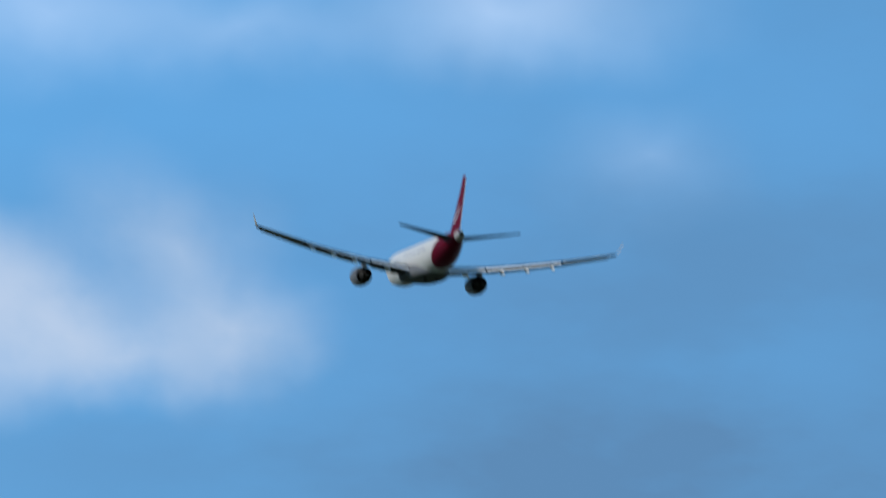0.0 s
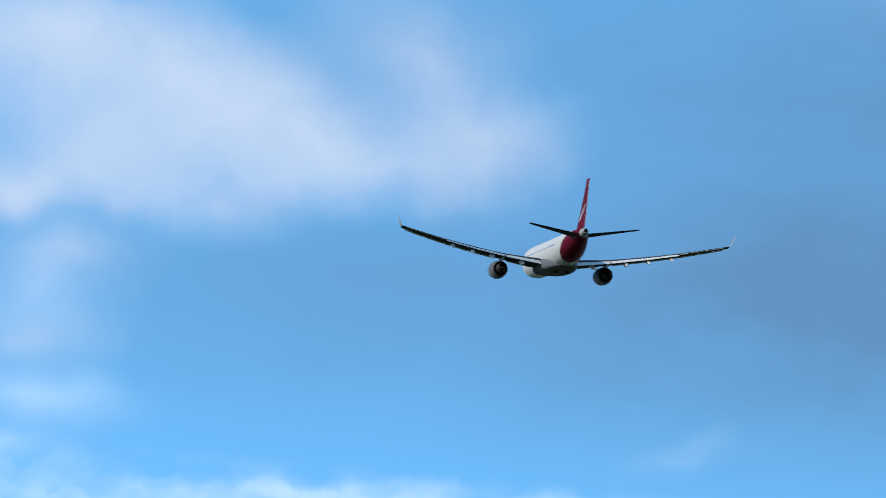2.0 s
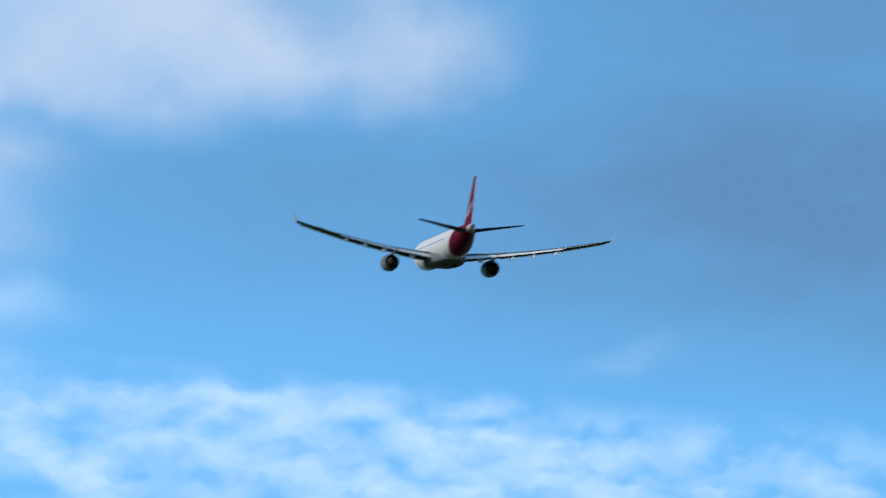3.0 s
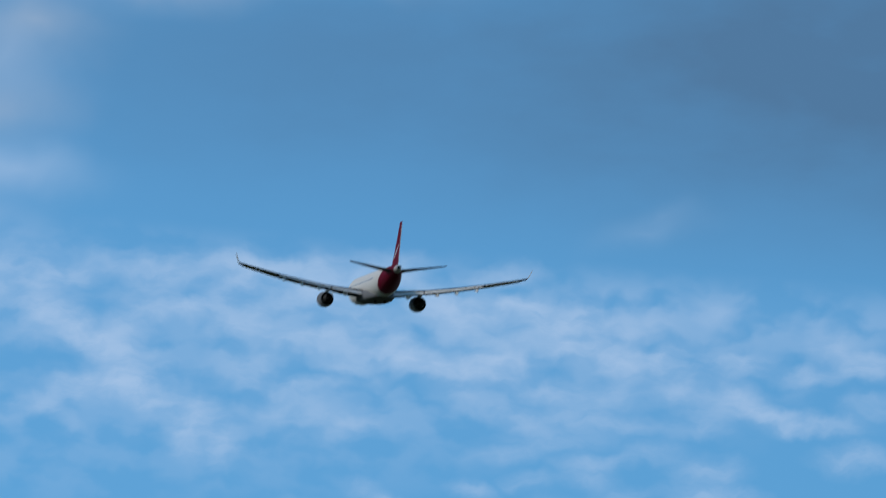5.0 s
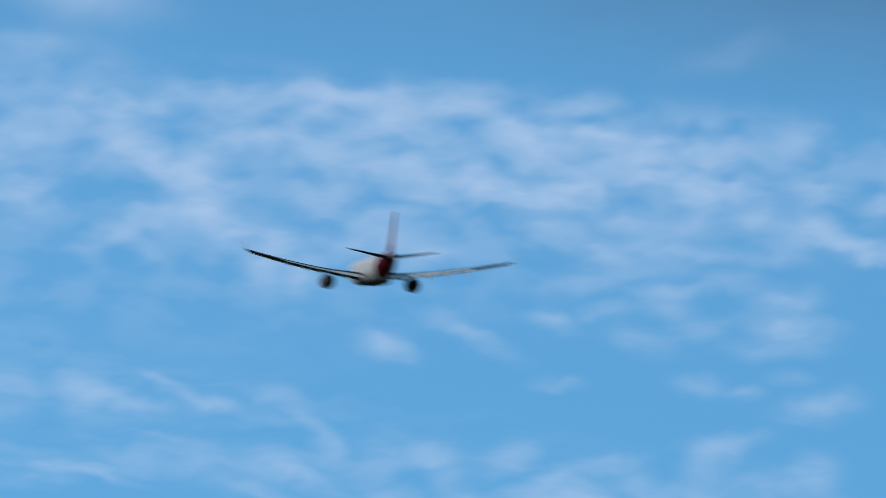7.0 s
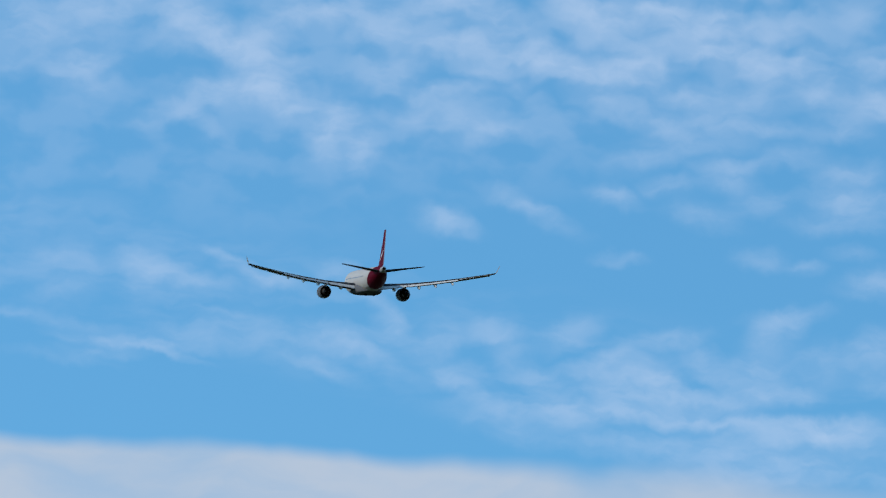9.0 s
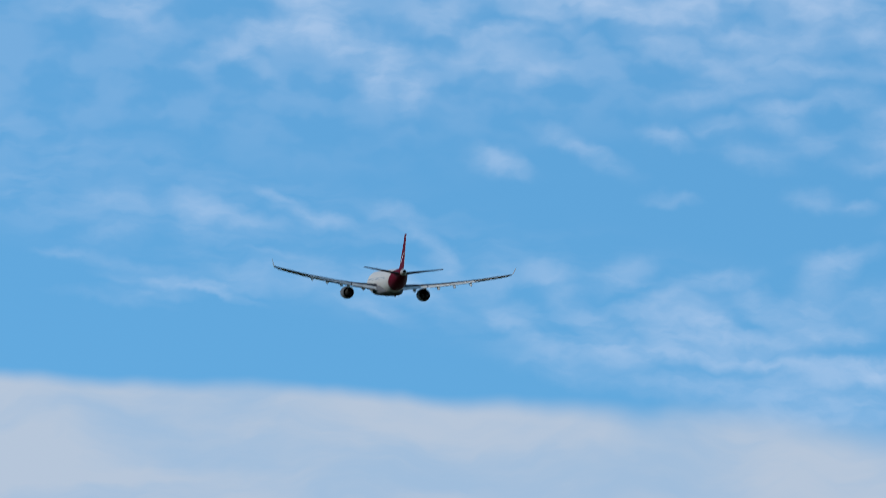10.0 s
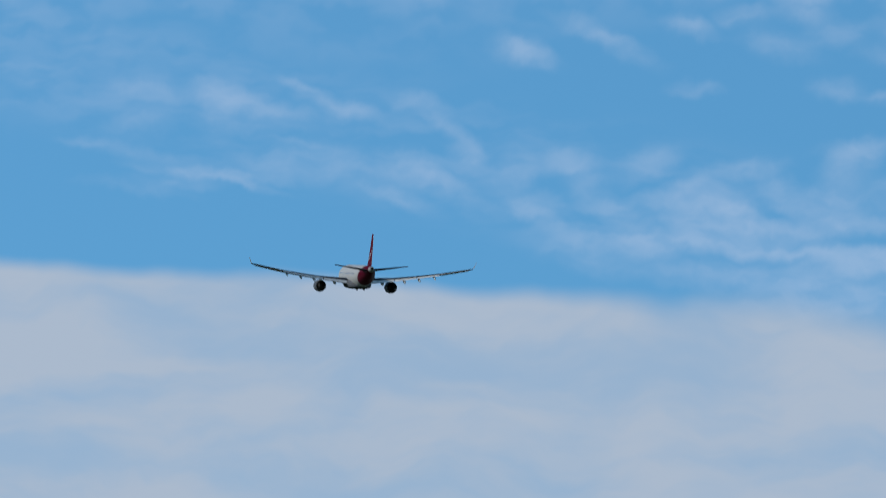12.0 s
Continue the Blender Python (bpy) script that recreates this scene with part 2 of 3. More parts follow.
CLOUDLETS_K = [
    (0.83, 15.54, 0.24, 0.10, 0, 0.55), (2.39, 15.52, 0.14, 0.07, 0, 0.35), (-0.13, 15.50, 0.20, 0.05, -30, 0.3),
    (1.78, 15.46, 0.21, 0.06, 0, 0.45), (1.17, 15.44, 0.34, 0.05, 0, 0.5), (1.57, 15.43, 0.20, 0.05, 0, 0.4),
    (0.38, 15.37, 0.34, 0.08, 0, 0.3), (0.65, 15.37, 0.44, 0.06, -3, 0.45), (1.23, 15.33, 0.41, 0.05, -3, 0.5),
    (0.04, 15.31, 0.27, 0.07, -15, 0.2), (2.14, 15.26, 0.27, 0.07, 0, 0.6), (1.80, 15.25, 0.41, 0.07, -2, 0.6),
    (1.06, 15.17, 0.61, 0.08, -4, 0.35), (1.90, 15.07, 0.55, 0.11, 0, 0.4), (1.39, 15.00, 0.51, 0.07, 0, 0.3),
]

soft = warped(0.5, 1.5, 3, 0.45)
fine = warped(0.15, 5.0, 3, 0.5)

# one thick, soft cumulus with ragged lobes
big = puffs(soft, CUMULUS)
big = calc("MULTIPLY", big, ramp(grain(flat, 2.2, 6, 0.55).outputs["Fac"], 0.25, 0.65, 0.72, 1.12))
veil = puffs(soft, VEIL)
# broken altocumulus in a field that thins out downwards, in soft rounded cloudlets
slope = calc("ADD", height, calc("MULTIPLY", bearing, 0.09))
field = calc("MULTIPLY", ramp(slope, 18.12, 17.85), ramp(calc("SUBTRACT", height, calc("MULTIPLY", bearing, 0.16)), 16.3, 17.4))
mottle = ramp(grain(fine, 3.0, 2.5, 0.45, (1, 1.7, 1), 14).outputs["Fac"], 0.36, 0.66, 0.1, 1.5)
field = calc("MULTIPLY", calc("MULTIPLY", field, mottle), ramp(bearing, -2.5, 0.8, 0.12, 0.25))
# long thin strands that slope down across the sky
trail = calc("SUBTRACT", calc("MULTIPLY_ADD", bearing, 0.24, height), 15.55)
band = calc("MULTIPLY", ramp(trail, -0.35, 0.0), ramp(trail, 0.75, 0.1))
strands = ramp(grain(fine, 3.4, 3, 0.5, (0.5, 1.9, 1), 16).outputs["Fac"], 0.40, 0.7)
field = calc("ADD", field, calc("MULTIPLY", calc("MULTIPLY", band, strands), 0.2))
cloudlets = 0.0
# each group drifts a hair by the one before it, so that the groups are worked out one after another
for group in (CLOUDLETS_A, CLOUDLETS_B, CLOUDLETS_C, CLOUDLETS_D, CLOUDLETS_E, CLOUDLETS_F, CLOUDLETS_G, CLOUDLETS_H, CLOUDLETS_I, CLOUDLETS_J, CLOUDLETS_K):
    drift = vcalc("ADD", fine, vcalc("SCALE", (1, 0, 0), calc("MULTIPLY", cloudlets, 0.0001)))
    cloudlets = calc("ADD", cloudlets, lumps(drift, group))
ripple = ramp(grain(fine, 6.0, 3, 0.5, (0.8, 1.8, 1), 16).outputs["Fac"], 0.3, 0.7, 0.6, 1.35)
patches = calc("MULTIPLY", cloudlets, ripple)
# the rest of the sky: a thin field of the same cloud, well outside the clouds above
outside = calc("MAXIMUM", ramp(calc("ABSOLUTE", bearing), 4.5, 9.0), ramp(height, 22.5, 26.0))
rest = calc("MULTIPLY", ramp(grain(vcalc("MULTIPLY", flat, (1, 1.6, 1)), 0.13, 7, 0.6).outputs["Fac"], 0.50, 0.72, 0.0, 0.28), outside)
thin = calc("ADD", calc("ADD", field, patches), calc("ADD", rest, veil))
# the flat top of a far stratus bank
across = calc("MAXIMUM", calc("MINIMUM", bearing, 3.0), -4.0)
edge = calc("ADD", calc("MULTIPLY", across, -0.074), calc("MULTIPLY", calc("MULTIPLY", across, across), -0.007))
edge = calc("ADD", edge, ramp(grain(flat, 1.1, 3, 0.45, (1, 0.2, 1)).outputs["Fac"], 0.2, 0.8, 15.015, 15.115))
depth = calc("SUBTRACT", edge, height)
blur = ramp(bearing, -1.0, 2.2, 0.06, 0.16)
bank = ramp(calc("DIVIDE", depth, blur), -1.0, 1.0)
bank = calc("MULTIPLY", bank, ramp(grain(soft, 1.3, 5, 0.5, (0.6, 2.2, 1), 8).outputs["Fac"], 0.3, 0.7, 0.66, 1.04))
low_fade = ramp(height, 6.0, 10.0, 0.55, 1.0)
bank = calc("MULTIPLY", bank, low_fade)

nishita = WN.new("ShaderNodeTexSky")
nishita.sky_type = "NISHITA"
nishita.sun_disc = False
nishita.sun_elevation, nishita.sun_rotation = radians(SUN_EL), radians(SUN_AZ)
nishita.air_density, nishita.dust_density, nishita.ozone_density, nishita.altitude = 1.0, 0.1, 4.0, 0.0
sky_colour = vcalc("MULTIPLY", nishita.outputs[0], SKY_TINT)
# thin grey haze high up, thicker towards the right
shade = calc("MULTIPLY", ramp(calc("MULTIPLY_ADD", bearing, 0.06, height), 17.75, 19.0), ramp(height, 19.8, 19.1, 0.4, 1.0))
shade = calc("MULTIPLY", shade, calc("ADD", ramp(bearing, -2.5, 0.5, 0.30, 0.52), ramp(bearing, 0.3, 2.8, 0.0, 0.40)))
high = calc("MULTIPLY", ramp(bearing, -1.0, 1.8, 0.14, 0.3), calc("MULTIPLY", ramp(height, 19.0, 19.7), ramp(height, 21.3, 20.4)))
shade = calc("MULTIPLY", calc("ADD", shade, high), ramp(grain(flat, 0.8, 5, 0.55, (0.7, 1.5, 1), 10).outputs["Fac"], 0.3, 0.7, 0.8, 1.2))
hue = mix(shade, sky_colour, SHADE_COLOUR)
hue = mix(fill(thin, 1.1, 0.85), hue, THIN_COLOUR)
hue = mix(fill(big, 1.5, 0.9), hue, BIG_COLOUR)
hue = mix(bank, hue, BANK_COLOUR)
back = WN.new("ShaderNodeBackground")
back.inputs["Strength"].default_value = SKY_STRENGTH
WL.new(hue, back.inputs["Color"])
wout = WN.new("ShaderNodeOutputWorld")
WL.new(back.outputs[0], wout.inputs["Surface"])


# ---- materials ----
def material(name, colour, rough, metal=0.0, spread=0.06, scale=0.6, bump=0.0, coat=0.0, gloss=0.35):
    """Painted or metal skin with broad staining, fine grain and a little streaking."""
    m = bpy.data.materials.new(name)
    m.use_nodes = True
    N, L = m.node_tree.nodes, m.node_tree.links
    b = N["Principled BSDF"]
    b.inputs["Roughness"].default_value, b.inputs["Metallic"].default_value = rough, metal
    b.inputs["Coat Weight"].default_value, b.inputs["Specular IOR Level"].default_value = coat, gloss
    co = N.new("ShaderNodeTexCoord")
    big_n, small_n = N.new("ShaderNodeTexNoise"), N.new("ShaderNodeTexNoise")
    big_n.inputs["Scale"].default_value, small_n.inputs["Scale"].default_value = scale, scale * 9
    big_n.inputs["Detail"].default_value = small_n.inputs["Detail"].default_value = 4
    for n in (big_n, small_n):
        L.new(co.outputs["Object"], n.inputs["Vector"])
    add = N.new("ShaderNodeMath")
    add.operation = "ADD"
    L.new(big_n.outputs["Fac"], add.inputs[0])
    L.new(small_n.outputs["Fac"], add.inputs[1])
    span = N.new("ShaderNodeMapRange")
    span.inputs["From Min"].default_value, span.inputs["From Max"].default_value = 0.6, 1.4
    span.inputs["To Min"].default_value, span.inputs["To Max"].default_value = 1 - spread, 1 + spread
    L.new(add.outputs[0], span.inputs["Value"])
    mul = N.new("ShaderNodeVectorMath")
    mul.operation = "SCALE"
    mul.inputs[0].default_value = colour
    L.new(span.outputs[0], mul.inputs["Scale"])
    L.new(mul.outputs[0], b.inputs["Base Color"])
    rg = N.new("ShaderNodeMapRange")
    rg.inputs["To Min"].default_value, rg.inputs["To Max"].default_value = max(rough - 0.06, 0.02), rough + 0.08
    L.new(small_n.outputs["Fac"], rg.inputs["Value"])
    L.new(rg.outputs[0], b.inputs["Roughness"])
    if bump:
        bp = N.new("ShaderNodeBump")
        bp.inputs["Strength"].default_value, bp.inputs["Distance"].default_value = bump, 0.02
        L.new(small_n.outputs["Fac"], bp.inputs["Height"])
        L.new(bp.outputs[0], b.inputs["Normal"])
    return m


RED = (0.085, 0.002, 0.012)
WHITE = (0.38, 0.38, 0.375)
white_paint = material("white_paint", WHITE, 0.35)
red_paint = material("red_paint", RED, 0.5, gloss=0.01)
# nacelle's pale grey darkened, as its rear would look in shade
nacelle_shade = material("nacelle_shade", (0.085, 0.09, 0.1), 0.5, gloss=0.02)
# pale belly skin painted dark grey, with the aft slope's shade in it
fairing_shade = material("fairing_shade", (0.11, 0.115, 0.125), 0.6, gloss=0.0)
winglet_paint = material("winglet_paint", (0.19, 0.2, 0.21), 0.5, gloss=0.15)
grey_paint = material("grey_paint", (0.11, 0.115, 0.13), 0.5)
# mid-grey wing paint taken near black: the underside's shade is in the colour
wing_shade_grey = material("wing_shade_grey", (0.055, 0.058, 0.064), 0.7, spread=0.2, gloss=0.0)
flap_grey = material("flap_grey", (0.66, 0.63, 0.58), 0.55, gloss=0.02)
cone_metal = material("cone_metal", (0.26, 0.25, 0.24), 0.5, 0.1, gloss=0.1)
pale_metal = material("pale_metal", (0.46, 0.45, 0.43), 0.5, 0.1)
bare_metal = material("bare_metal", (0.62, 0.62, 0.64), 0.25, 1.0)
# core metal set near black to paint the shade inside the nozzle
shaded_metal = material("shaded_metal", (0.014, 0.013, 0.012), 0.7, 0.2, 0.2, gloss=0.1)
# flat black that stands for the darkness inside openings
opening_black = material("opening_black", (0.008, 0.008, 0.009), 0.8, gloss=0.1)
window_glass = material("window_glass", (0.16, 0.165, 0.175), 0.1, gloss=0.6)
lamp_glass = material("lamp_glass", (0.85, 0.85, 0.82), 0.1)
rubber = material("rubber", (0.02, 0.02, 0.02), 0.6)
grass = material("grass", (0.04, 0.05, 0.024), 0.9, 0.0, 0.35, 0.02, 0.4, gloss=0.1)


def livery():
    """White skin that turns red behind a slanted line round the tail, with a pale seam where the doors' line runs."""
    m = material("livery", WHITE, 0.5, gloss=0.01)
    N, L = m.node_tree.nodes, m.node_tree.links
    b = N["Principled BSDF"]
    paint = b.inputs["Base Color"].links[0].from_socket
    co = N.new("ShaderNodeTexCoord")
    dot = N.new("ShaderNodeVectorMath")
    dot.operation = "DOT_PRODUCT"
    dot.inputs[1].default_value = (0, 1, 1.4)
    L.new(co.outputs["Object"], dot.inputs[0])
    step = N.new("ShaderNodeMapRange")
    step.inputs["From Min"].default_value, step.inputs["From Max"].default_value = RED_LINE - 0.03, RED_LINE + 0.03
    L.new(dot.outputs["Value"], step.inputs["Value"])
    mx = N.new("ShaderNodeMix")
    mx.data_type = "RGBA"
    mx.inputs[6].default_value = (*RED, 1)
    L.new(step.outputs[0], mx.inputs[0])
    L.new(paint, mx.inputs[7])
    L.new(mx.outputs[2], b.inputs["Base Color"])
    return m


RED_LINE = -18.4
livery_paint = livery()


# ---- ground ----
def ground():
    bm = bmesh.new()
    bmesh.ops.create_grid(bm, x_segments=8, y_segments=8, size=20000)
    me = bpy.data.meshes.new("ground")
    bm.to_mesh(me)
    bm.free()
    me.materials.append(grass)
    return tagged(new("ground", me), "open level grass field reaching the horizon", "ground", kind="structure")


ground()


# ---- the airliner: x to starboard, y to the nose, z up; station s runs aft from the nose ----
NOSE = 27.0


def part(name, bm, mat, parent, label="", smooth=True):
    bmesh.ops.recalc_face_normals(bm, faces=bm.faces)
    me = bpy.data.meshes.new(name)
    bm.to_mesh(me)
    bm.free()
    me.materials.append(mat)
    if smooth:
        for poly in me.polygons:
            poly.use_smooth = True
        me.set_sharp_from_angle(angle=radians(38))
    ob = new(name, me)
    ob.parent = parent
    return tagged(ob, label)


def loft(rings, close=True, caps=True):
    bm = bmesh.new()
    loops = [[bm.verts.new(c) for c in ring] for ring in rings]
    n = len(rings[0])
    for a, b in zip(loops, loops[1:]):
        for i in range(n if close else n - 1):
            j = (i + 1) % n
            bm.faces.new((a[i], a[j], b[j], b[i]))
    if caps:
        bm.faces.new(loops[0])
        bm.faces.new(list(reversed(loops[-1])))
    return bm


def ease(stations, count):
    """Smooth rows between the given ones (Catmull-Rom), each row a tuple of numbers."""
    rows = np.array(stations, float)
    out = []
    for i in range(len(rows) - 1):
        p0, p1, p2, p3 = rows[max(i - 1, 0)], rows[i], rows[i + 1], rows[min(i + 2, len(rows) - 1)]
        for q in range(count):
            t = q / count
            out.append(0.5 * (2 * p1 + (p2 - p0) * t + (2 * p0 - 5 * p1 + 4 * p2 - p3) * t * t + (3 * p1 - p0 - 3 * p2 + p3) * t ** 3))
    out.append(rows[-1])
    return out


def tube(stations, sides=48, count=4, cx=0.0, squash=1.0):
    """A round body along y from rows of station, centre height, radius."""
    rings = []
    for s, z, r in ease(stations, count):
        r = max(r, 0.02)
        rings.append([(cx + r * math.cos(a), NOSE - s, z + squash * r * math.sin(a)) for a in (2 * math.pi * i / sides for i in range(sides))])
    return loft(rings)


def foil(chord, thick, camber=0.02, count=12):
    """An aerofoil as (back from the leading edge, up): over the top and back under it."""
    top, low = [], []
    for i in range(count + 1):
        x = 0.5 * (1 - math.cos(math.pi * i / count))
        half = 5 * thick * (0.2969 * math.sqrt(x) - 0.126 * x - 0.3516 * x * x + 0.2843 * x ** 3 - 0.1030 * x ** 4)
        mid = camber * 4 * x * (1 - x)
        top.append((x * chord, (mid + half) * chord))
        low.append((x * chord, (mid - half) * chord))
    return top + low[::-1][1:-1]


def swept(rows, side, count=4, camber=0.02, bay=0.0):
    """A wing-like surface from rows of x, leading-edge station, chord, height, nose-up degrees, thickness.
    Inboard of the span bay it ends in a cove ahead of the flaps."""
    rings = []
    for x, s, c, z, tw, th in ease(rows, count):
        ca, sa = math.cos(radians(tw)), math.sin(radians(tw))
        ring = []
        for b, u in foil(c, th, camber):
            if x < bay and b > 0.8 * c and u > 0:
                u = 0.002 * c
            if x < bay:
                b = min(b, 0.85 * c)
            b2 = b - 0.4 * c
            ring.append((side * x, NOSE - s - 0.4 * c - (b2 * ca + u * sa), z + u * ca - b2 * sa))
        rings.append(ring)
    return loft(rings)


airliner = tagged(new("airliner"), "white twin-engine jet airliner with red tail climbing away", "airplane")

fuselage = part("fuselage", tube([(0, -0.95, 0.05), (0.3, -0.9, 0.6), (1.2, -0.72, 1.3), (2.6, -0.45, 1.95), (4.4, -0.18, 2.45), (6.6, -0.03, 2.76), (9, 0, 2.82), (20, 0, 2.82),
    (36, 0, 2.82), (40, 0.10, 2.74), (44, 0.36, 2.46), (48, 0.78, 2.02), (52, 1.25, 1.48), (54.4, 1.53, 1.10), (56.2, 1.75, 0.80)], count=5), livery_paint, airliner, "white fuselage with a red painted tail end")
apu = part("tail_cone", tube([(56.19, 1.75, 0.795), (57.0, 1.85, 0.68), (57.6, 1.92, 0.57), (58.2, 2.0, 0.44)], 32, 3), cone_metal, fuselage, "dull metal exhaust cone")


def ring_tube(s0, s1, r0, r1, wall, cx, z, sides=40):
    """A hollow short tube with a wall, along y."""
    prof = [(s0, r0), (s1, r1), (s1, r1 - wall), (s0, r0 - wall)]
    bm = bmesh.new()
    loops = [[bm.verts.new((cx + r * math.cos(2 * math.pi * i / sides), NOSE - s, z + r * math.sin(2 * math.pi * i / sides))) for i in range(sides)] for s, r in prof]
    for a, b in zip(loops, loops[1:] + loops[:1]):
        for i in range(sides):
            j = (i + 1) % sides
            bm.faces.new((a[i], a[j], b[j], b[i]))
    return bm


# closed black disc in place of the exhaust's dark inside
part("exhaust", tube([(58.1, 2.0, 0.35), (58.3, 2.01, 0.345)], 24, 1), opening_black, fuselage, "black disc for the dark exhaust opening")
part("exhaust_rim", ring_tube(58.15, 58.38, 0.45, 0.40, 0.10, 0.0, 2.01, 32), bare_metal, fuselage)

# wing-to-body fairing: a broad, flat-bottomed blister
rings = []
for s, w, top, low in ease([(15.5, 0.6, -2.2, -2.5), (17.0, 2.2, -1.5, -2.95), (20, 3.0, -0.9, -3.3), (25, 3.2, -0.8, -3.45), (30, 3.15, -0.9, -3.45), (34, 2.7, -1.3, -3.25), (37, 1.8, -1.9, -2.95), (39, 0.5, -2.4, -2.75)], 4):
    ring = []
    for i in range(32):
        a = 2 * math.pi * i / 32
        c, d = math.cos(a), math.sin(a)
        ring.append((w * math.copysign(abs(c) ** 0.6, c), NOSE - s, (top + low) / 2 + (top - low) / 2 * math.copysign(abs(d) ** 0.6, d)))
    rings.append(ring)
belly = part("belly_fairing", loft(rings), fairing_shade, airliner, "flat-bottomed belly fairing, darkened for its shaded slope")
for x in (-0.95, 0.95):
    bm = bmesh.new()
    bmesh.ops.create_cube(bm, size=1, matrix=Matrix.Translation((x, NOSE - 33.2, -3.52)) @ Matrix.Diagonal((0.55, 1.0, 0.4, 1)))
    bmesh.ops.bevel(bm, geom=bm.edges[:], offset=0.1, segments=2, affect="EDGES")
    part("outlet", bm, opening_black, belly, "small dark outlet scoop")

WING = [(1.2, 18.0, 11.9, -1.68, 0.2, 0.15), (2.8, 19.0, 10.8, -1.52, 0.1, 0.145), (9.4, 23.0, 7.3, -0.84, -0.7, 0.125), (15.0, 26.4, 5.95, -0.11, -1.4, 0.12), (20.5, 29.8, 4.6, 0.77, -2.2, 0.12), (25.0, 32.55, 3.5, 1.64, -2.8, 0.12), (28.6, 34.8, 2.65, 2.37, -3.2, 0.12), (28.96, 35.05, 2.5, 2.46, -3.2, 0.10)]


def wing_at(x):
    return [float(np.interp(x, [r[0] for r in WING], [r[i] for r in WING])) for i in range(1, 6)]


def strip(side, x0, x1, front, chord, drop, tilt, thick=0.13, pieces=6, camber=0.0, lift=0.0):
    """A flap, slat or aileron along the wing: where it starts behind the leading edge and its chord, in shares of the wing's chord."""
    rows = []
    for i in range(pieces + 1):
        x = x0 + (x1 - x0) * i / pieces
        s, c, z, tw, th = wing_at(x)
        rows.append((x, s + front * c, chord * c, z + lift * c - drop - (front + 0.5 * chord - 0.4) * c * math.sin(radians(tw)), tw + tilt, thick))
    return swept(rows, side, 1, camber)


for side in (-1, 1):
    wing = part("wing", swept(WING, side, 5, 0.02, 20.6), wing_shade_grey, airliner, "swept wing bent upwards in flight, grey darkened for shade")
    # blended tip fence, standing up and outwards
    rows = [(28.9, 35.2, 2.35, 2.50, 0.06), (29.15, 35.7, 1.95, 2.68, 0.06), (29.4, 36.2, 1.6, 3.15, 0.07), (29.62, 36.75, 1.25, 3.7, 0.07), (29.85, 37.3, 0.85, 4.25, 0.07)]
    rings = []
    for x, s, c, z, th in ease(rows, 3):
        rings.append([(side * (x + u * 0.85), NOSE - s - b, z - u * 0.4) for b, u in foil(c, th, 0)])
    part("winglet", loft(rings), winglet_paint, wing, "upswept grey winglet")
    for x0, x1 in ((3.15, 9.2), (9.5, 14.9), (15.0, 20.6)):
        part("flap", strip(side, x0, x1, 0.83, 0.22, 0.14, 17, 0.13), flap_grey, wing, "pale flap set for take-off")
    for x0, x1 in ((21.0, 24.4), (24.5, 28.0)):
        part("aileron", strip(side, x0, x1, 0.83, 0.2, 0.05, 3.0, 0.22), flap_grey, wing)
    for x0, x1 in ((3.4, 8.1), (10.6, 15.5), (15.6, 20.4), (20.5, 24.4), (24.5, 28.2)):
        part("slat", strip(side, x0, x1, -0.06, 0.16, 0.22, -16, 0.16, camber=0.05), bare_metal, wing, "bare metal slat run out")
    # the dark colour paints in the shaded lip above the flaps
    for x0, x1 in ((3.3, 8.9), (9.6, 12.7), (12.8, 15.3), (15.4, 17.9), (18.0, 20.4)):
        part("spoiler", strip(side, x0, x1, 0.64, 0.2, 0.0, 4.0, 0.07, lift=0.028), wing_shade_grey, wing, "spoiler panel, grey darkened for shade")
    # flap track fairings: boat-shaped pods under the trailing edge
    for x, size in ((6.3, 1.1), (11.9, 1.0), (15.6, 0.92), (19.4, 0.84)):
        s, c, z, tw, th = wing_at(x)
        base = s + 0.55 * c
        pod = [(base, z - 0.35, 0.06), (base + 0.7 * size, z - 0.52, 0.26 * size), (base + 1.9 * size, z - 0.68, 0.34 * size), (base + 3.0 * size, z - 0.84, 0.30 * size), (base + 4.0 * size, z - 1.0, 0.16 * size), (base + 4.5 * size, z - 1.08, 0.04)]
        part("flap_track_fairing", tube(pod, 20, 3, side * x, 1.25), pale_metal, wing, "pale boat-shaped flap track fairing")
    part("static_wick", tube([(37.4, 2.35, 0.015), (37.9, 2.35, 0.012)], 6, 1, side * 28.2), rubber, wing)

    # engine on its pylon
    ex, ez, aft = side * 9.37, -2.86, 2.0
    nacelle = part("engine", tube([(aft + 16.9, ez, 1.30), (aft + 17.1, ez, 1.42), (aft + 17.8, ez, 1.52), (aft + 19.2, ez, 1.58), (aft + 20.6, ez, 1.52), (aft + 21.6, ez, 1.40), (aft + 22.3, ez, 1.27)], 48, 4, ex), nacelle_shade, airliner, "engine nacelle, pale grey darkened for shade, with a dark exhaust")
    part("intake_lip", ring_tube(aft + 16.72, aft + 17.1, 1.30, 1.435, 0.16, ex, ez, 48), bare_metal, nacelle, "polished intake lip")
    # closed black disc where the duct would only be in shade
    part("fan_duct", tube([(aft + 22.25, ez, 1.22), (aft + 22.33, ez, 1.21)], 48, 1, ex), opening_black, nacelle, "black disc for the dark inside of the fan duct")
    part("nozzle_rim", ring_tube(aft + 22.1, aft + 22.62, 1.305, 1.235, 0.05, ex, ez, 48), shaded_metal, nacelle)
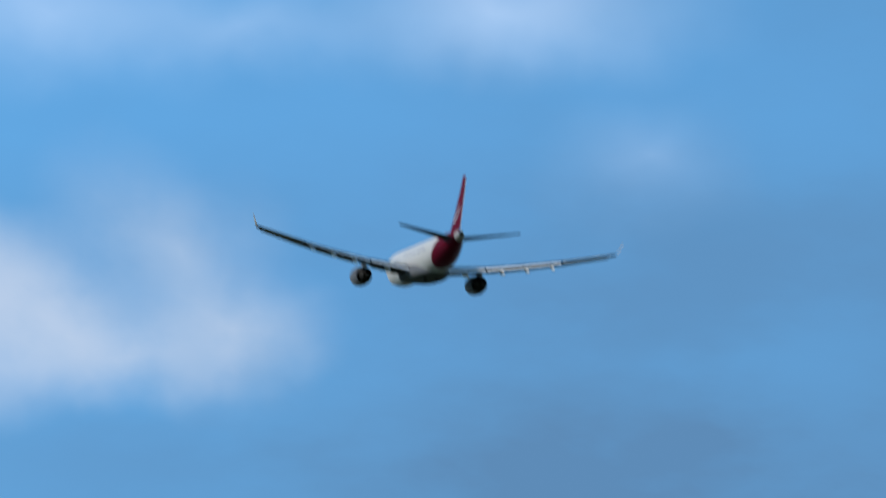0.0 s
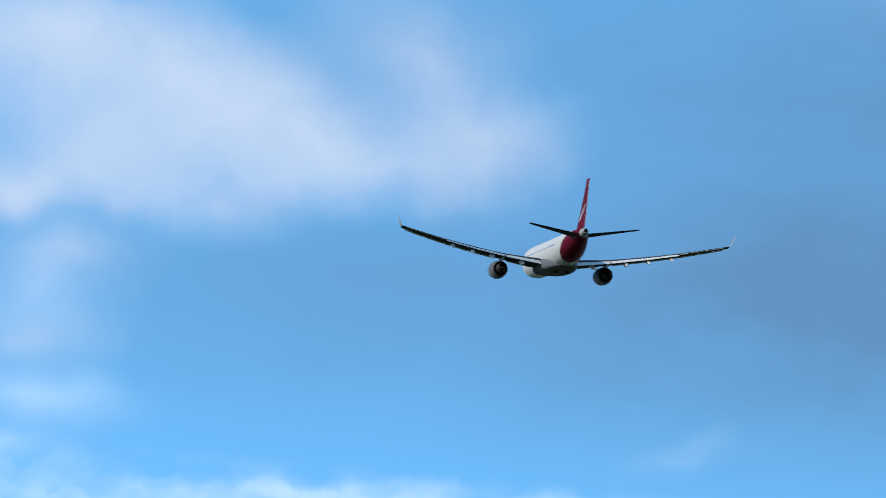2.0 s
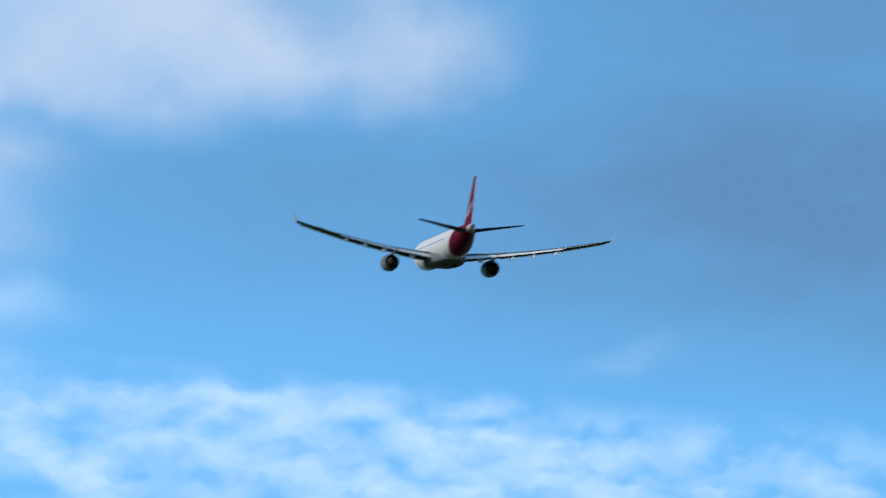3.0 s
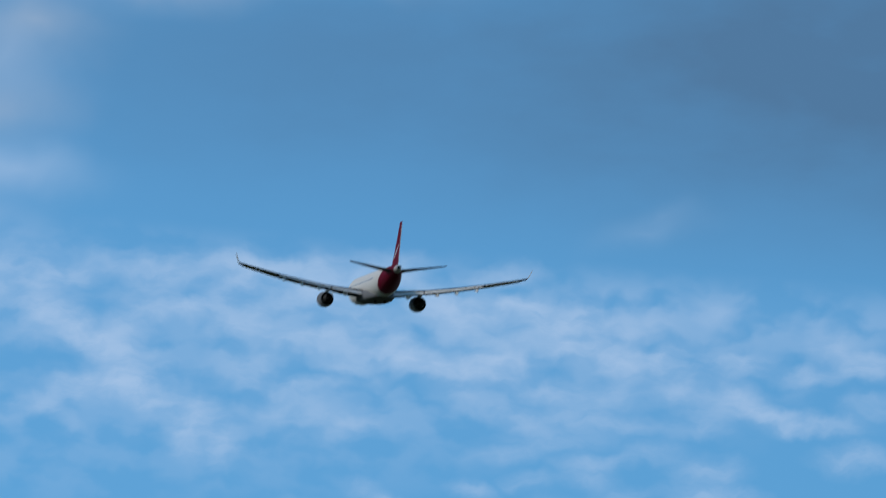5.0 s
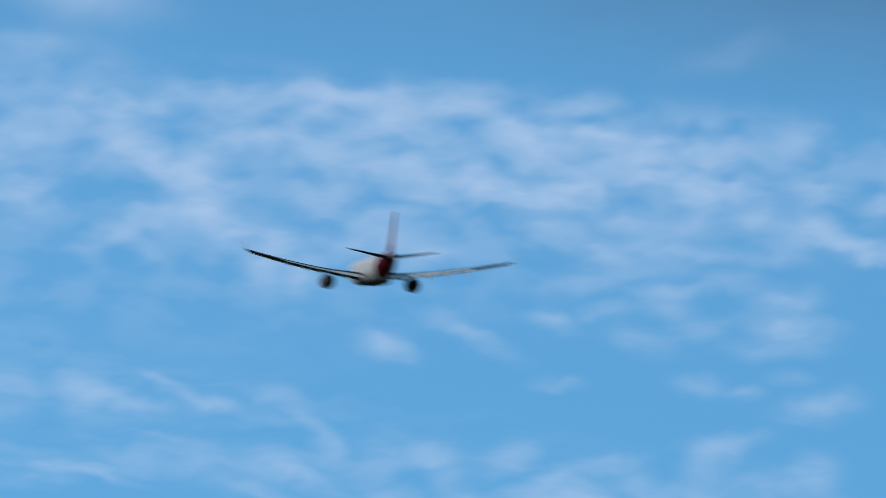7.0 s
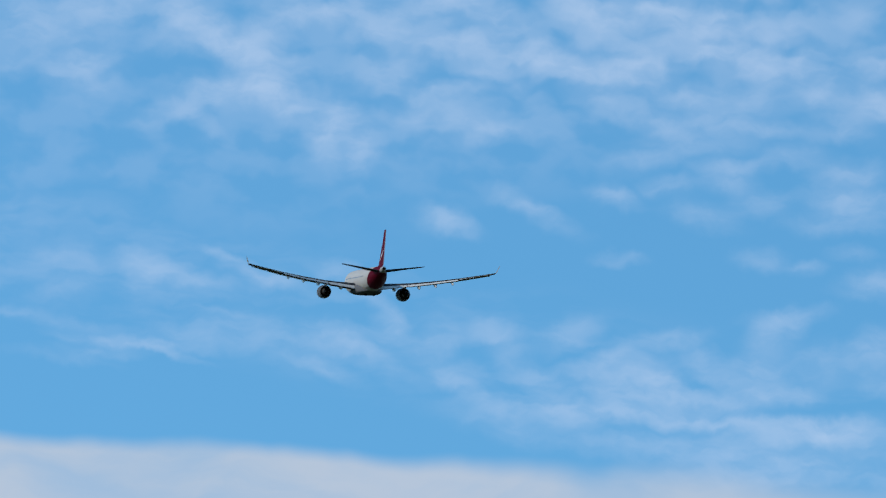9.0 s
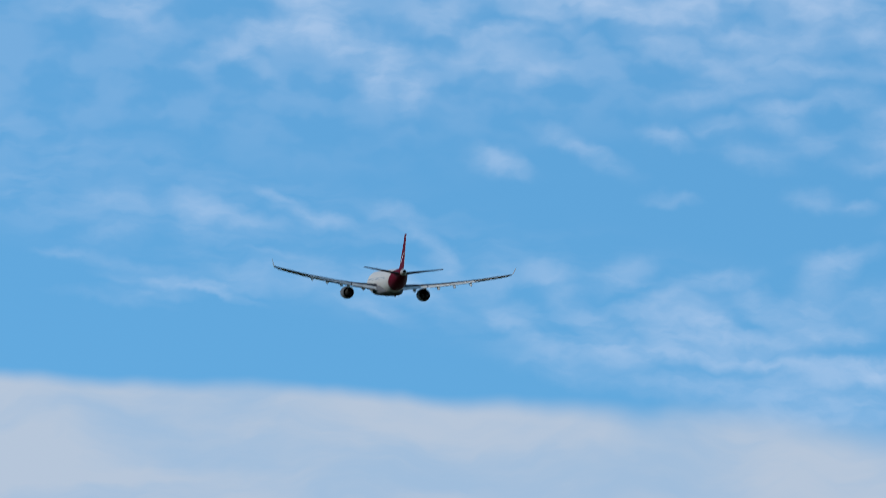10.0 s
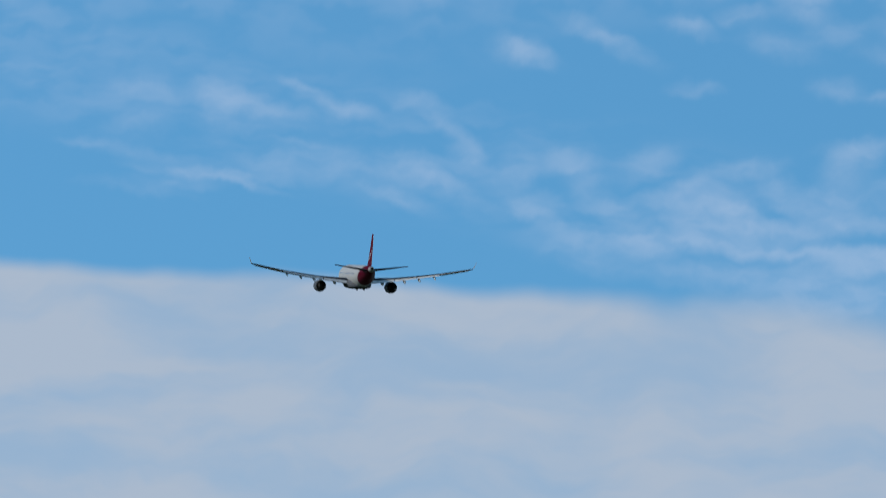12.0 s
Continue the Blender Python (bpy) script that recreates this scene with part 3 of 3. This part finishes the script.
    part("core_cowl", tube([(aft + 22.2, ez, 0.98), (aft + 22.9, ez, 0.88), (aft + 23.7, ez, 0.66), (aft + 24.0, ez, 0.60)], 40, 3, ex), shaded_metal, nacelle, "metal core cowl, blackened for shade inside the nozzle")
    part("core_nozzle", ring_tube(aft + 23.9, aft + 24.35, 0.62, 0.55, 0.05, ex, ez, 36), shaded_metal, nacelle)
    part("exhaust_plug", tube([(aft + 23.9, ez, 0.36), (aft + 24.5, ez, 0.26), (aft + 25.0, ez, 0.04)], 28, 3, ex), shaded_metal, nacelle, "pointed exhaust plug")
    strake = bmesh.new()
    bmesh.ops.create_cube(strake, size=1, matrix=Matrix.Translation((ex - side * 1.25, NOSE - aft - 19.0, ez + 1.15)) @ Matrix.Rotation(radians(side * 48), 4, "Y") @ Matrix.Diagonal((0.7, 1.3, 0.05, 1)))
    part("strake", strake, white_paint, nacelle, smooth=False)
    # pylon: a thin upright blade from nacelle to wing
    rings = []
    for y0, y1, z in ((aft + 18.6, 26.2, ez + 1.15), (aft + 19.4, 26.8, ez + 1.5), (22.2, 27.6, -1.2), (22.9, 28.2, -0.9)):
        rings.append([(ex + u * 1.2, NOSE - y0 - b, z) for b, u in foil(y1 - y0, 0.09, 0, 8)])
    part("pylon", loft(rings), grey_paint, nacelle, "grey pylon")

    # tailplane and elevator
    tail = [(0.4, 49.6, 6.6, 1.55, 0.0, 0.11), (1.5, 50.4, 6.0, 1.68, 0.0, 0.11), (5.5, 53.1, 4.1, 2.25, 0.0, 0.10), (9.2, 55.6, 2.3, 2.78, 0.0, 0.10), (9.5, 55.95, 1.9, 2.83, 0.0, 0.08)]
    plane_half = part("tailplane", swept(tail, side, 4, 0.0), wing_shade_grey, airliner, "tailplane half, grey darkened for shade")
    rows = [(1.7, 55.1, 1.62, 1.62, -1.5, 0.11), (5.5, 56.15, 1.2, 2.18, -1.5, 0.11), (9.1, 57.1, 0.85, 2.72, -1.5, 0.11)]
    part("elevator", swept(rows, side, 3, 0.0), wing_shade_grey, plane_half)

# fin: red, with a pale slanted device and a pale strip for edge halo
FIN = [(2.0, 47.6, 8.2, 0.075), (2.9, 48.7, 7.6, 0.072), (6.0, 52.1, 5.4, 0.07), (9.0, 55.1, 3.95, 0.075), (10.7, 56.6, 3.0, 0.08), (11.05, 56.9, 2.6, 0.08)]
rings = [[(u, NOSE - s - b, z) for b, u in foil(c, th, 0)] for z, s, c, th in ease(FIN, 4)]
fin = part("fin", loft(rings), red_paint, airliner, "red tail fin with a white slanted device")
rings = [[(u, NOSE - s - b, z) for b, u in foil(c, 0.10, 0)] for z, s, c in ((2.95, 54.6, 2.55), (6.0, 56.2, 1.85), (9.0, 57.7, 1.4), (10.6, 58.35, 1.05))]
rudder = part("rudder", loft(rings), red_paint, fin)
# added pale strip that draws the bright halo behind the rudder
rings = [[(u, NOSE - s - b, z) for b, u in foil(0.16, 0.5, 0, 4)] for z, s in ((3.0, 57.1), (6.0, 58.0), (9.0, 59.05), (10.55, 59.36))]
part("rudder_halo", loft(rings), white_paint, fin, "pale strip for the bright halo along the trailing edge")


def fin_half(z, s):
    """Half thickness of the fin at a height and station."""
    fs, fc, ft = [float(np.interp(z, [r[0] for r in FIN], [r[i] for r in FIN])) for i in (1, 2, 3)]
    x = min(max((s - fs) / fc, 0.0), 1.0)
    return 5 * ft * fc * (0.2969 * math.sqrt(x) - 0.126 * x - 0.3516 * x * x + 0.2843 * x ** 3 - 0.1030 * x ** 4)


# the device: a tapering, slightly curved white band from the fin's foot up to the trailing edge
for side in (-1, 1):
    bm = bmesh.new()
    cols = []
    for i in range(25):
        q = i / 24
        s = 51.6 + 5.6 * q
        zc = 4.0 + 2.9 * q ** 1.3
        half = 0.04 + 0.2 * math.sin(math.pi * min(q * 1.05, 1.0)) ** 0.8
        cols.append([bm.verts.new((side * (fin_half(z, s) + 0.012), NOSE - s, z)) for z in (zc - half, zc - half / 3, zc + half / 3, zc + half)])
    for a, b in zip(cols, cols[1:]):
        for i in range(3):
            bm.faces.new((a[i], a[i + 1], b[i + 1], b[i]))
    part("tail_device", bm, white_paint, fin, "plain white slanted device")

# blade antennas and the tail light
for s, z, h in ((14.0, 2.8, 0.35), (22.0, 2.8, 0.35)):
    rings = [[(u, NOSE - (s + k * 0.25) - b, z + k * h) for b, u in foil(0.5 - 0.2 * k, 0.12, 0, 5)] for k in (0, 1)]
    part("antenna", loft(rings), white_paint, fuselage)

lamp = bmesh.new()
bmesh.ops.create_uvsphere(lamp, u_segments=12, v_segments=8, radius=0.12, matrix=Matrix.Translation((0, NOSE - 58.3, 2.46)))
part("tail_light", lamp, lamp_glass, fuselage, "small clear tail light")

# cabin windows: a row of small rounded panes a little proud of the skin
for side in (-1, 1):
    bm = bmesh.new()
    for i in range(62):
        s = 9.0 + 0.53 * i
        if 20.4 < s < 21.6 or 33.0 < s < 34.2:
            continue
        corners = []
        for dy, dz in ((-0.08, -0.17), (0.08, -0.17), (0.115, -0.11), (0.115, 0.11), (0.08, 0.17), (-0.08, 0.17), (-0.115, 0.11), (-0.115, -0.11)):
            z = 0.62 + dz
            corners.append(bm.verts.new((side * (math.sqrt(2.82 ** 2 - z * z) + 0.006), NOSE - s + dy, z)))
        bm.faces.new(corners)
    tagged(part("cabin_windows", bm, window_glass, fuselage, "row of small dark cabin windows", smooth=False), kind="stuff")


def motions():
    rows = []
    for i in range(25):
        t = i * 0.5
        d, u = t - 6.0, (t - 6.0) / 6.0
        at = [P + V * d + A * d * d / 2 + J * d ** 3 / 6 for P, V, A, J in PATH]
        turn = [a + b * u + c * u * u for a, b, c in TURN]
        rows.append((t, pose(*at, *turn)))
    walk(airliner, rows)


# place, speed, gain of speed and its change at 6 s; then pitch, bank and heading
PATH = [(-2.858, -8.444, -0.0459, 0.00516), (1969.291, 84.871, 1.1056, 0.0138), (617.326, 9.693, -0.0720, 0.16408)]
TURN = [(14.429, -0.273, 1.250), (0.427, -0.607, -0.184), (8.321, -0.420, 0.081)]
motions()
